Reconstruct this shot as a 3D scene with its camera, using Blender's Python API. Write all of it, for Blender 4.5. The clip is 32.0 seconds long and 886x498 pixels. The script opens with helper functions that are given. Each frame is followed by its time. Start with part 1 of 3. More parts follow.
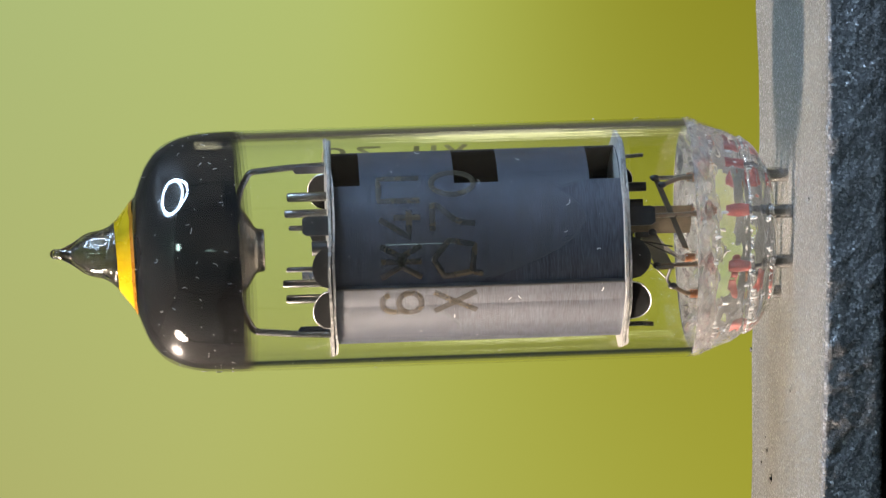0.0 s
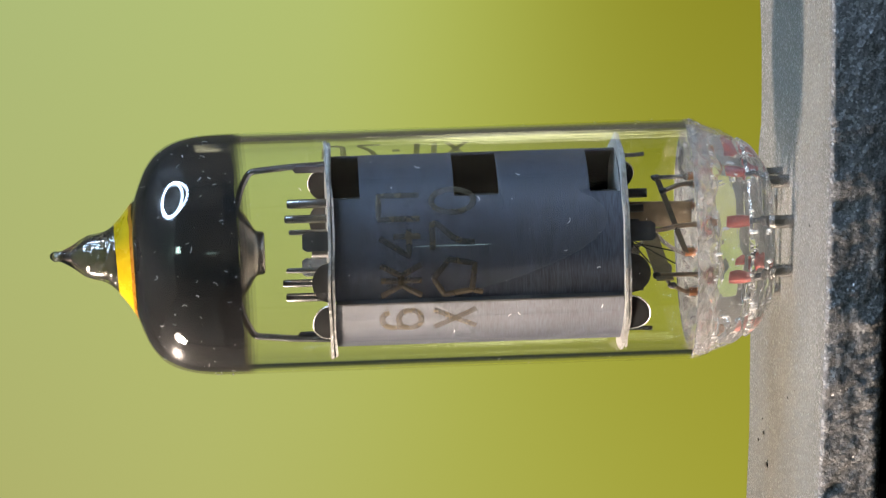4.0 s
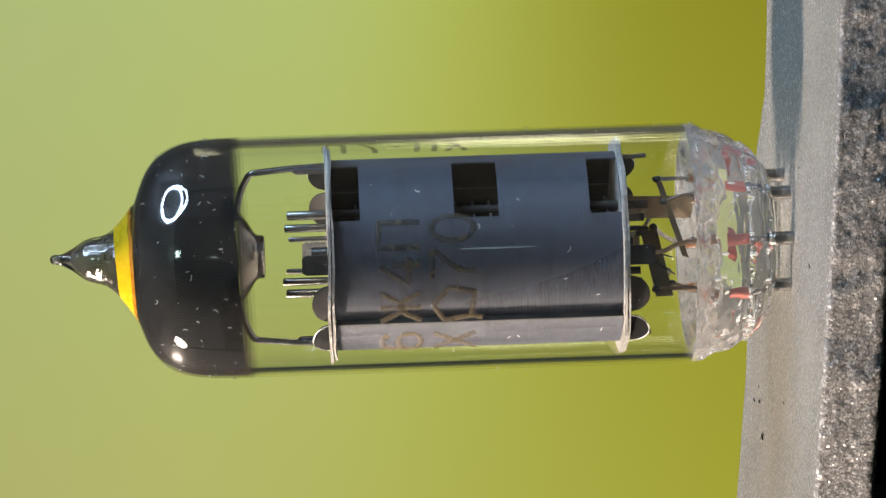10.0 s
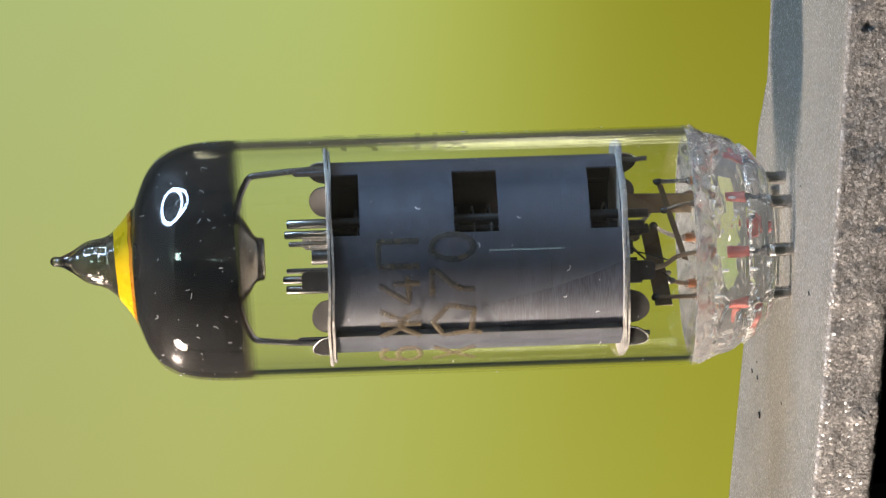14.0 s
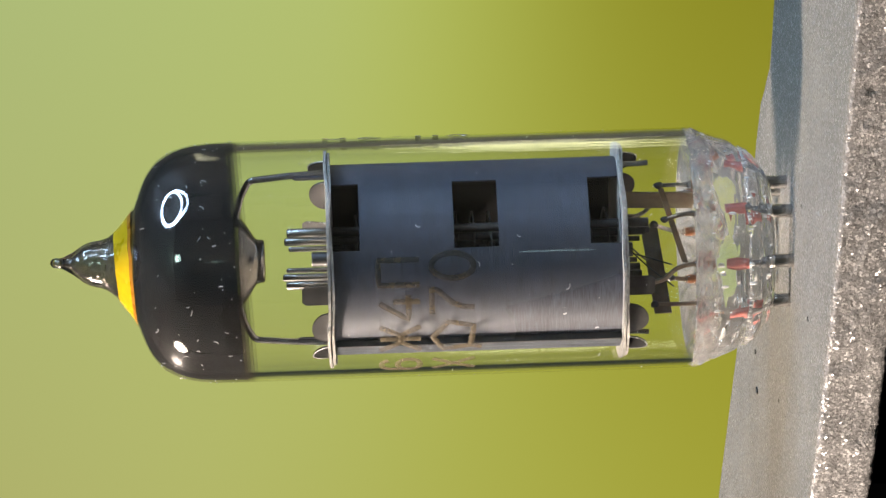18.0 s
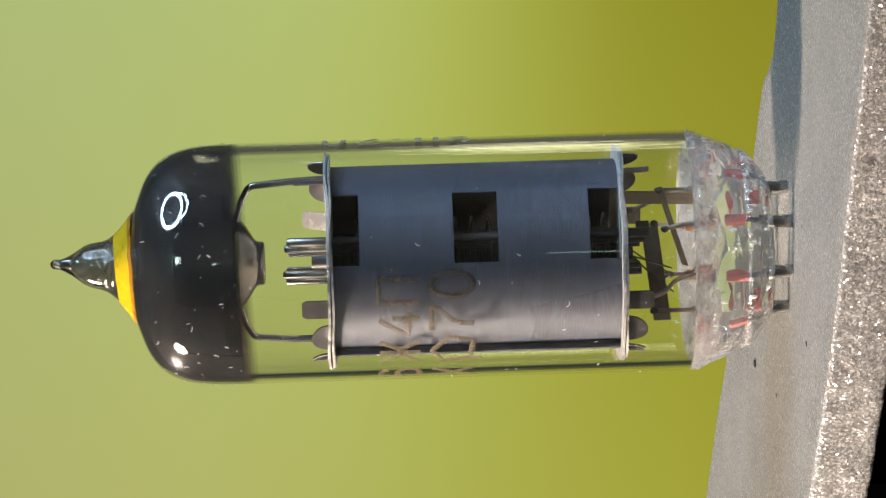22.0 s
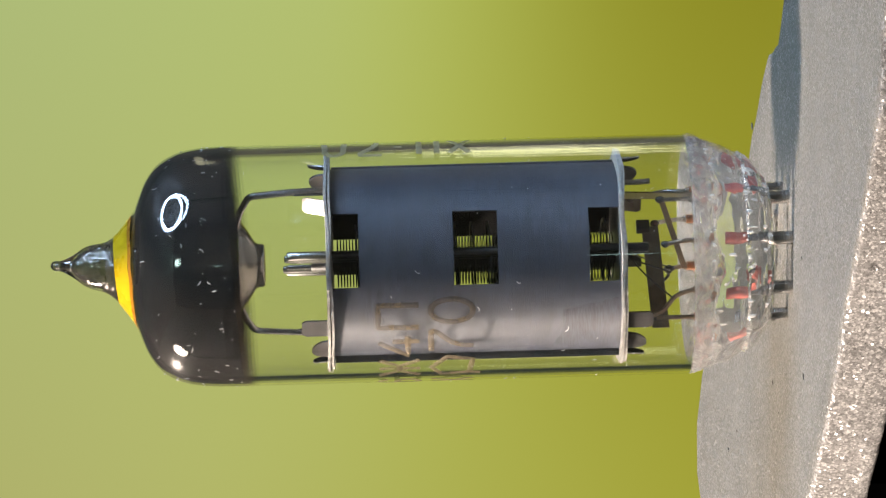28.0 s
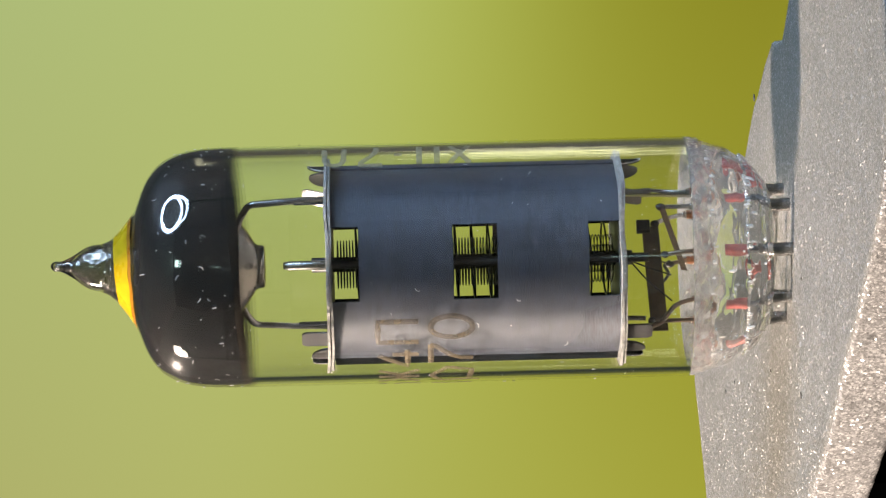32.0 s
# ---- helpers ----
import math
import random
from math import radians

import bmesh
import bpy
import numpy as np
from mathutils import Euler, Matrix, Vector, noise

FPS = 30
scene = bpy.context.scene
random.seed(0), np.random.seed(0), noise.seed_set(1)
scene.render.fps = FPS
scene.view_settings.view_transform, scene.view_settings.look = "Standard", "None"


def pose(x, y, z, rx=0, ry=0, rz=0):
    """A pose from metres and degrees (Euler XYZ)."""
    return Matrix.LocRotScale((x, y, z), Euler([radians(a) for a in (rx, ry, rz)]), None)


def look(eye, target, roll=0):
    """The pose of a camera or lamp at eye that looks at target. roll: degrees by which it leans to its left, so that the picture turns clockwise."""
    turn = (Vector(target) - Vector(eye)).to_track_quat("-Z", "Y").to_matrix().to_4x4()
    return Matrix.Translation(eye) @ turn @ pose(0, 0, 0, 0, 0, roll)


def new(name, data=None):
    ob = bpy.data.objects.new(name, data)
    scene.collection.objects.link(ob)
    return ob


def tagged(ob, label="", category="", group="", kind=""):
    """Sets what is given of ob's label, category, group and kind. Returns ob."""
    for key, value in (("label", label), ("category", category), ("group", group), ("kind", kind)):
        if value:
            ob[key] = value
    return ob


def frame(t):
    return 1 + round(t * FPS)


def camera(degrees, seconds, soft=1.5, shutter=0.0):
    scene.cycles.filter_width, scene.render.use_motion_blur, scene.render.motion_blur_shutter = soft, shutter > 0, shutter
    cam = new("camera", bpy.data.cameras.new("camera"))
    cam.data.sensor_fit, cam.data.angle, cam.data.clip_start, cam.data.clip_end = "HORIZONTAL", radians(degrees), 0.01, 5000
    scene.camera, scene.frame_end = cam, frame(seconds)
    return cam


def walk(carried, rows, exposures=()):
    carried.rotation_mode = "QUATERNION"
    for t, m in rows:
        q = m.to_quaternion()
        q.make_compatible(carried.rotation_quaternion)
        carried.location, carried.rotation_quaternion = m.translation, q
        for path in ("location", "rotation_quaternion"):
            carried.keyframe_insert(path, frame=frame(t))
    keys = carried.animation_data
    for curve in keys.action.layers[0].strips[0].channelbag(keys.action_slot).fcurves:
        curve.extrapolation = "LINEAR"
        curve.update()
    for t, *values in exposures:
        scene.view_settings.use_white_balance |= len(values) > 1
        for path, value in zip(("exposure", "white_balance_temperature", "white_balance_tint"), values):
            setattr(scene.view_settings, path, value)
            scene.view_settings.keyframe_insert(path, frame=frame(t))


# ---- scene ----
# ---- camera: it stands still, turned a quarter so that up lies to the left of the picture
MM = 0.001
LIFT = 50.0                       # table top lies 50 mm under the lens line's zero
SPIN = -1.9033                    # degrees a second, clockwise from above
EYE = Vector((-0.134, -284.62, 9.869 + LIFT)) * MM
AIM = Vector((-0.122, 15.2, -0.528 + LIFT)) * MM
cam = camera(13.19, 32.0, soft=1.25)
walk(cam, [(0.0, look(EYE, AIM, -90)), (32.0, look(EYE, AIM, -90))])

# ---- world and light
world = bpy.data.worlds.new("world")
scene.world = world
world.use_nodes = True
world.node_tree.nodes["Background"].inputs[0].default_value = (0.55, 0.62, 0.70, 1)
world.node_tree.nodes["Background"].inputs[1].default_value = 0.10
scene.view_settings.exposure = 0.0
CENTRE = Vector((0, 0, LIFT)) * MM
KEY_WAY = Vector((-0.90, 0.12, 0.42)).normalized()
RING_WAY = Vector((0.71, -0.32, 0.63)).normalized()
KEY_AT = CENTRE + KEY_WAY * 0.42
RING_AT = CENTRE + RING_WAY * 0.42

key = bpy.data.lights.new("desk_lamp_light", "AREA")
key.shape, key.size, key.energy, key.color = "DISK", 0.05, 7.0, (1.0, 0.815, 0.685)
key_ob = new("desk_lamp_light", key)
key_ob.matrix_world = look(KEY_AT, CENTRE)


# ---- materials
def nodes_of(name):
    m = bpy.data.materials.new(name)
    m.use_nodes = True
    t = m.node_tree
    return m, t.nodes, t.links, t.nodes["Principled BSDF"]


def coords(n, l, scale=(1, 1, 1)):
    tc = n.new("ShaderNodeTexCoord")
    mp = n.new("ShaderNodeMapping")
    mp.inputs["Scale"].default_value = scale
    l.new(tc.outputs["Object"], mp.inputs["Vector"])
    return mp.outputs["Vector"]


def noise_tex(n, l, vec, scale, detail=4.0, rough=0.6):
    t = n.new("ShaderNodeTexNoise")
    t.inputs["Scale"].default_value = scale
    t.inputs["Detail"].default_value = detail
    t.inputs["Roughness"].default_value = rough
    l.new(vec, t.inputs["Vector"])
    return t.outputs["Fac"]


def ramp(n, l, fac, stops):
    r = n.new("ShaderNodeValToRGB")
    e = r.color_ramp.elements
    r.color_ramp.interpolation = "B_SPLINE" if len(stops) > 3 else "LINEAR"
    while len(e) < len(stops):
        e.new(0.5)
    for k, (p, c) in zip(e, stops):
        k.position = p
        k.color = (*c, 1) if len(c) == 3 else c
    l.new(fac, r.inputs["Fac"])
    return r.outputs["Color"]


def bumped(n, l, b, height, strength, distance):
    k = n.new("ShaderNodeBump")
    k.inputs["Strength"].default_value = strength
    k.inputs["Distance"].default_value = distance
    l.new(height, k.inputs["Height"])
    l.new(k.outputs["Normal"], b.inputs["Normal"])


def worn(name, dark, light, rough=(0.3, 0.5), metal=0.0, scale=400.0, stretch=(1, 1, 1), bump=0.1, depth=0.0001, stains=0.45, span=(0.3, 0.7)):
    """A surface with grain and larger stains."""
    m, n, l, b = nodes_of(name)
    v = coords(n, l, stretch)
    fine = noise_tex(n, l, v, scale, 6)
    big = noise_tex(n, l, v, scale / 9, 3)
    mix = n.new("ShaderNodeMath")
    mix.operation = "MULTIPLY_ADD"
    l.new(fine, mix.inputs[0])
    mix.inputs[1].default_value = 1 - stains
    half = n.new("ShaderNodeMath")
    half.operation = "MULTIPLY"
    l.new(big, half.inputs[0])
    half.inputs[1].default_value = stains
    l.new(half.outputs[0], mix.inputs[2])
    l.new(ramp(n, l, mix.outputs[0], [(span[0], dark), (span[1], light)]), b.inputs["Base Color"])
    rr = n.new("ShaderNodeMapRange")
    rr.inputs["To Min"].default_value, rr.inputs["To Max"].default_value = rough
    l.new(fine, rr.inputs["Value"])
    l.new(rr.outputs["Result"], b.inputs["Roughness"])
    b.inputs["Metallic"].default_value = metal
    bumped(n, l, b, fine, bump, depth)
    return m


def glass_mat(name, tint, rough=0.0, ior=1.5):
    m, n, l, b = nodes_of(name)
    b.inputs["Base Color"].default_value = (*tint, 1)
    b.inputs["Transmission Weight"].default_value = 1.0
    b.inputs["Roughness"].default_value = rough
    b.inputs["IOR"].default_value = ior
    return m


def lamp_mat(name, colour, strength):
    m, n, l, b = nodes_of(name)
    b.inputs["Base Color"].default_value = (0.8, 0.8, 0.8, 1)
    b.inputs["Emission Color"].default_value = (*colour, 1)
    b.inputs["Emission Strength"].default_value = strength
    return m


def backdrop_mat():
    """A far, out-of-focus green distance; it glows by itself, its gradient painted in."""
    m, n, l, b = nodes_of("glowing_blurred_green")
    tc = n.new("ShaderNodeTexCoord")
    sep = n.new("ShaderNodeSeparateXYZ")
    l.new(tc.outputs["Object"], sep.inputs["Vector"])

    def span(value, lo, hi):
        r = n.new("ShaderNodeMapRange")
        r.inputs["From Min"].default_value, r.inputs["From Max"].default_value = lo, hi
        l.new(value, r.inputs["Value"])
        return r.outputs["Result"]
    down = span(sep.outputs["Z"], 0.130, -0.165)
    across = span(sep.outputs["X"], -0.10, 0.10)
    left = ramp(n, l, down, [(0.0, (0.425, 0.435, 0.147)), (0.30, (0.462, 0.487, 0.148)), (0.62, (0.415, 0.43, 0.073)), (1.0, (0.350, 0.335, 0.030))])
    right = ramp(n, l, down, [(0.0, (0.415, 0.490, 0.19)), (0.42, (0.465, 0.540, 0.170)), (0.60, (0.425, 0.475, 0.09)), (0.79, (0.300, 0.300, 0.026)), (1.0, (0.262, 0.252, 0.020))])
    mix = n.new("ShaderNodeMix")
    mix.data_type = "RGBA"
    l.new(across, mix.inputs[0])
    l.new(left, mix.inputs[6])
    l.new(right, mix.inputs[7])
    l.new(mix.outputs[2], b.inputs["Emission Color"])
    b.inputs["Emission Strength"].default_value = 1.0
    b.inputs["Base Color"].default_value = (0.0, 0.0, 0.0, 1)
    b.inputs["Roughness"].default_value = 1.0
    b.inputs["Specular IOR Level"].default_value = 0.0
    return m


def slab_mat(name, dark, light, stains, grains, sparkle, bump, mineral, tilted):
    """Grey stone: stains, grain, and crystal facets of their own tilt that glint."""
    m, n, l, b = nodes_of(name)
    v = coords(n, l)
    big = noise_tex(n, l, v, 160, 5, 0.65)
    fine = noise_tex(n, l, v, 1900, 5, 0.75)
    mixed = n.new("ShaderNodeMix")
    mixed.inputs[0].default_value = stains
    l.new(fine, mixed.inputs[2])
    l.new(big, mixed.inputs[3])
    colour = ramp(n, l, mixed.outputs[0], [(0.30, dark), (0.66, light)])
    vo = n.new("ShaderNodeTexVoronoi")
    vo.inputs["Scale"].default_value = grains
    l.new(v, vo.inputs["Vector"])
    sep = n.new("ShaderNodeSeparateColor")
    l.new(vo.outputs["Color"], sep.inputs["Color"])
    pick = ramp(n, l, sep.outputs[0], [(1 - sparkle, (0, 0, 0)), (1 - sparkle * 0.6, (1, 1, 1))])
    pale = n.new("ShaderNodeMix")
    pale.data_type = "RGBA"
    thin = n.new("ShaderNodeMath")
    thin.operation = "MULTIPLY"
    l.new(pick, thin.inputs[0])
    thin.inputs[1].default_value = 0.22
    l.new(thin.outputs[0], pale.inputs[0])
    l.new(colour, pale.inputs[6])
    pale.inputs[7].default_value = (0.33, 0.332, 0.32, 1)
    crystal = n.new("ShaderNodeMix")
    crystal.data_type = "RGBA"
    crystal.inputs[0].default_value = mineral
    l.new(pale.outputs[2], crystal.inputs[6])
    l.new(ramp(n, l, sep.outputs[1], [(0.30, (0.050, 0.050, 0.053)), (0.62, (0.125, 0.124, 0.128)), (0.95, (0.60, 0.595, 0.59))]), crystal.inputs[7])
    l.new(crystal.outputs[2], b.inputs["Base Color"])
    b.inputs["Roughness"].default_value = 0.8
    b.inputs["Coat Roughness"].default_value = 0.28
    b.inputs["Coat IOR"].default_value = 1.7
    l.new(pick, b.inputs["Coat Weight"])
    bumped(n, l, b, mixed.outputs[0], bump, 0.0004)
    geo = n.new("ShaderNodeNewGeometry")
    tilt = n.new("ShaderNodeVectorMath")
    tilt.operation = "MULTIPLY_ADD"
    cen = n.new("ShaderNodeVectorMath")
    cen.operation = "SUBTRACT"
    l.new(vo.outputs["Color"], cen.inputs[0])
    cen.inputs[1].default_value = (0.66, 0.74, 0.5)      # the grain leans one way
    lay = n.new("ShaderNodeVectorTransform")
    lay.vector_type, lay.convert_from, lay.convert_to = "VECTOR", "OBJECT", "WORLD"
    l.new(cen.outputs[0], lay.inputs[0])
    l.new(lay.outputs[0], tilt.inputs[0])
    tilt.inputs[1].default_value = tilted
    l.new(geo.outputs["Normal"], tilt.inputs[2])
    norm = n.new("ShaderNodeVectorMath")
    norm.operation = "NORMALIZE"
    l.new(tilt.outputs[0], norm.inputs[0])
    l.new(norm.outputs[0], b.inputs["Coat Normal"])
    return m


GLASS = glass_mat("clear_glass", (0.97, 0.985, 0.97))


def pressed_glass(name, clear, milky, ior):
    """Thick glass with ripples, a milky bloom and a glossy skin."""
    m, n, l, b = nodes_of(name)
    v = coords(n, l)
    b.inputs["Base Color"].default_value = (0.93, 0.93, 0.90, 1)
    b.inputs["IOR"].default_value = ior
    b.inputs["Roughness"].default_value = 0.03
    b.inputs["Coat Weight"].default_value = 1.0
    b.inputs["Coat IOR"].default_value = 1.6
    b.inputs["Coat Roughness"].default_value = 0.04
    l.new(ramp(n, l, noise_tex(n, l, v, 1500, 4, 0.7), [(0.35, (clear,) * 3), (0.70, (milky,) * 3)]), b.inputs["Transmission Weight"])
    bumped(n, l, b, noise_tex(n, l, v, 420, 1, 0.5), 0.25, 0.0003)
    skin = n.new("ShaderNodeBump")
    skin.inputs["Strength"].default_value = 0.65
    skin.inputs["Distance"].default_value = 0.0008
    l.new(noise_tex(n, l, v, 1150, 2, 0.55), skin.inputs["Height"])
    l.new(skin.outputs["Normal"], b.inputs["Coat Normal"])
    return m


BASE_GLASS = pressed_glass("pressed_glass", 0.98, 0.79, 1.47)
NICKEL = worn("brushed_nickel", (0.012, 0.0138, 0.0195), (0.048, 0.055, 0.074), (0.46, 0.58), 0.06, 7000, (0.16, 0.16, 1.7), 0.3, 0.00005, 0.18, (0.36, 0.64))
brush = NICKEL.node_tree
brush.nodes["Principled BSDF"].inputs["Anisotropic"].default_value = 0.6
brush.nodes["Principled BSDF"].inputs["Specular IOR Level"].default_value = 0.3
brush.nodes["Principled BSDF"].inputs["Anisotropic Rotation"].default_value = 0.25
round_axis = brush.nodes.new("ShaderNodeTangent")
round_axis.direction_type, round_axis.axis = "RADIAL", "Z"
brush.links.new(round_axis.outputs["Tangent"], brush.nodes["Principled BSDF"].inputs["Tangent"])
NICKEL_BRIGHT = worn("bright_nickel_edge", (0.6, 0.59, 0.57), (0.8, 0.79, 0.76), (0.2, 0.35), 0.9, 900)
BROWN_METAL = worn("browned_strip", (0.060, 0.050, 0.037), (0.19, 0.155, 0.108), (0.25, 0.45), 0.7, 1100)
GLINT_BEAD = worn("glint_bead_skin", (0.7, 0.7, 0.68), (0.9, 0.9, 0.88), (0.08, 0.2), 0.35, 900)
DARK_GRAIN = worn("dark_mineral", (0.05, 0.048, 0.045), (0.10, 0.097, 0.09), (0.5, 0.8), 0.0, 900)
DUST = worn("white_dust", (0.5, 0.5, 0.5), (0.8, 0.8, 0.78), (0.5, 0.8), 0.0, 900)
WIRE = worn("dull_nickel_wire", (0.30, 0.295, 0.28), (0.60, 0.59, 0.56), (0.13, 0.28), 1.0, 900)
DARK_METAL = worn("dark_grey_metal", (0.03, 0.03, 0.032), (0.08, 0.078, 0.075), (0.3, 0.5), 0.6, 700)
CUP_METAL = worn("dulled_cup_metal", (0.20, 0.19, 0.165), (0.46, 0.435, 0.385), (0.14, 0.28), 0.95, 500)
TAB_METAL = worn("sooted_tab_metal", (0.032, 0.032, 0.034), (0.12, 0.117, 0.114), (0.28, 0.45), 0.9, 600)
COPPER = worn("coppered_wire", (0.17, 0.075, 0.040), (0.40, 0.18, 0.09), (0.25, 0.45), 0.9, 900)
LEAD = worn("browned_lead_wire", (0.10, 0.075, 0.055), (0.30, 0.23, 0.17), (0.2, 0.4), 0.9, 900)
SEAL = worn("red_oxide_seal", (0.17, 0.024, 0.018), (0.36, 0.070, 0.05), (0.3, 0.5), 0.1, 900)
MICA = worn("flaky_grey_mica", (0.10, 0.097, 0.092), (0.46, 0.44, 0.41), (0.25, 0.6), 0.0, 1900, (1, 1, 1), 0.5)
GETTER = worn("black_getter_mirror", (0.12, 0.12, 0.122), (0.24, 0.232, 0.225), (0.03, 0.09), 0.93, 200, bump=0.0)
GETTER.node_tree.nodes["Principled BSDF"].inputs["Coat Weight"].default_value = 0.06
GETTER.node_tree.nodes["Principled BSDF"].inputs["Coat Roughness"].default_value = 0.35
YELLOW = worn("yellow_lacquer", (0.50, 0.31, 0.006), (0.74, 0.52, 0.013), (0.2, 0.35), 0.0, 500)
AMBER = worn("amber_brown_lacquer", (0.30, 0.10, 0.01), (0.50, 0.22, 0.02), (0.2, 0.35), 0.0, 500)
GOLD_INK = worn("gold_brown_ink", (0.078, 0.063, 0.036), (0.175, 0.142, 0.088), (0.38, 0.5), 0.5, 1500)
PALE_INK = worn("pale_date_ink", (0.24, 0.20, 0.12), (0.42, 0.36, 0.22), (0.4, 0.6), 0.0, 1500)
BLACK = worn("matt_black_paint_and_shade", (0.003, 0.003, 0.003), (0.007, 0.007, 0.007), (0.7, 0.9), 0.0, 80)
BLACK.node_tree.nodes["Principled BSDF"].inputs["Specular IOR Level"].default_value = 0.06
VELVET = worn("black_flock", (0.0003, 0.0003, 0.0003), (0.0006, 0.0006, 0.0006), (0.8, 0.95), 0.0, 600)
VELVET.node_tree.nodes["Principled BSDF"].inputs["Specular IOR Level"].default_value = 0.0
SLAB_TOP = slab_mat("sanded_grey_slab", (0.072, 0.073, 0.062), (0.142, 0.140, 0.120), 0.55, 8000, 0.42, 0.45, 0.14, (2.4, 4.5, 1.0))
SLAB_SIDE = slab_mat("broken_dark_edge", (0.14, 0.142, 0.138), (0.40, 0.40, 0.388), 0.4, 6000, 0.60, 1.0, 0.50, (1.4, 1.4, 1.0))
WALL_PAINT = worn("dim_wall_paint", (0.42, 0.42, 0.41), (0.50, 0.50, 0.485), (0.7, 0.9), 0.0, 30)
ENAMEL = worn("white_enamel", (0.62, 0.62, 0.60), (0.74, 0.74, 0.72), (0.25, 0.35), 0.0, 60)
RING_GLOW = lamp_mat("cold_ring_glow", (0.50, 0.72, 1.05), 50.0)
DAYLIGHT = lamp_mat("pale_daylight", (0.70, 1.0, 0.93), 10.0)
STREET = lamp_mat("bright_street_light", (0.66, 1.0, 0.93), 1.7)
SPOT_GLOW = lamp_mat("warm_spot_glow", (1.0, 0.83, 0.70), 24.0)
STREAK_GLOW = lamp_mat("yellow_streak_glow", (1.0, 0.95, 0.62), 3.4)
FADE = []
for thin in (0.8, 0.55, 0.3, 0.12):
    film = worn("thin_brown_film", (0.03, 0.026, 0.02), (0.06, 0.05, 0.04), (0.1, 0.2), 0.5, 400)
    film.node_tree.nodes["Principled BSDF"].inputs["Alpha"].default_value = thin
    FADE.append(film)
TIP_FILM = worn("silver_grey_film", (0.16, 0.155, 0.145), (0.46, 0.44, 0.41), (0.03, 0.10), 0.92, 700)
TIP_FILM.node_tree.nodes["Principled BSDF"].inputs["Alpha"].default_value = 0.70
for worn_ink in (GOLD_INK, PALE_INK):
    ink = worn_ink.node_tree
    ink.links.new(ramp(ink.nodes, ink.links, noise_tex(ink.nodes, ink.links, coords(ink.nodes, ink.links), 900, 4, 0.6), [(0.36, (0.50,) * 3), (0.60, (0.80,) * 3)]), ink.nodes["Principled BSDF"].inputs["Alpha"])


# ---- mesh helpers (millimetres in, metres out)
def part(name, bm, material, parent=None, label="", smooth=True, turn=True):
    me = bpy.data.meshes.new(name)
    for v in bm.verts:
        v.co *= MM
    if turn:
        bmesh.ops.recalc_face_normals(bm, faces=bm.faces)
    bm.to_mesh(me)
    bm.free()
    if smooth:
        for p in me.polygons:
            p.use_smooth = True
        me.set_sharp_from_angle(angle=radians(38))
    for mt in material if isinstance(material, (list, tuple)) else [material]:
        me.materials.append(mt)
    ob = new(name, me)
    if parent:
        ob.parent = parent
    if label:
        tagged(ob, label)
    return ob


def lathe(profile, segs=96, closed=False, centre=(0, 0), drift=None):
    """Turn a list of (radius, z) about the z axis. drift(z) moves the axis sideways."""
    bm = bmesh.new()
    rings = []
    for r, z in profile:
        dx, dy = drift(z) if drift else (0, 0)
        if r < 1e-6:
            rings.append([bm.verts.new((centre[0] + dx, centre[1] + dy, z))])
        else:
            rings.append([bm.verts.new((centre[0] + dx + r * math.cos(k * math.tau / segs), centre[1] + dy + r * math.sin(k * math.tau / segs), z)) for k in range(segs)])
    pairs = list(zip(rings, rings[1:])) + ([(rings[-1], rings[0])] if closed else [])
    for a, b in pairs:
        if len(a) == 1 and len(b) == 1:
            continue
        for k in range(segs):
            j = (k + 1) % segs
            if len(a) == 1:
                bm.faces.new((a[0], b[k], b[j]))
            elif len(b) == 1:
                bm.faces.new((a[k], a[j], b[0]))
            else:
                bm.faces.new((a[k], a[j], b[j], b[k]))
    return bm


def wire(points, r, sides=10, flat=1.0, bm=None):
    """A round (or flattened) wire along points."""
    bm = bm or bmesh.new()
    pts = [Vector(p) for p in points]
    rings, side = [], None
    for i, p in enumerate(pts):
        d = (pts[min(i + 1, len(pts) - 1)] - pts[max(i - 1, 0)]).normalized()
        if side is None:
            side = d.orthogonal().normalized()
        side = (side - d * side.dot(d)).normalized()
        up = d.cross(side)
        rings.append([bm.verts.new(p + side * r * math.cos(k * math.tau / sides) + up * r * flat * math.sin(k * math.tau / sides)) for k in range(sides)])
    for a, b in zip(rings, rings[1:]):
        for k in range(sides):
            j = (k + 1) % sides
            bm.faces.new((a[k], a[j], b[j], b[k]))
    bm.faces.new(rings[0][::-1])
    bm.faces.new(rings[-1])
    return bm


def rounded(points, r=0.6, steps=5):
    """The same line with its inner corners rounded."""
    pts = [Vector(p) for p in points]
    out = [pts[0]]
    for a, b, c in zip(pts, pts[1:], pts[2:]):
        k = min(r, (a - b).length * 0.45, (c - b).length * 0.45)
        p, q = b + (a - b).normalized() * k, b + (c - b).normalized() * k
        for i in range(steps + 1):
            t = i / steps
            out.append(p * (1 - t) ** 2 + b * 2 * t * (1 - t) + q * t * t)
    return out + [pts[-1]]


def sheet(outline, thick, place=Matrix()):
    """A flat plate from a 2D outline (u, v), thick along w, set by place."""
    bm = bmesh.new()
    lo = [bm.verts.new((u, v, -thick / 2)) for u, v in outline]
    hi = [bm.verts.new((u, v, thick / 2)) for u, v in outline]
    bm.faces.new(lo[::-1])
    bm.faces.new(hi)
    for k in range(len(lo)):
        j = (k + 1) % len(lo)
        bm.faces.new((lo[k], lo[j], hi[j], hi[k]))
    bm.transform(place)
    return bm


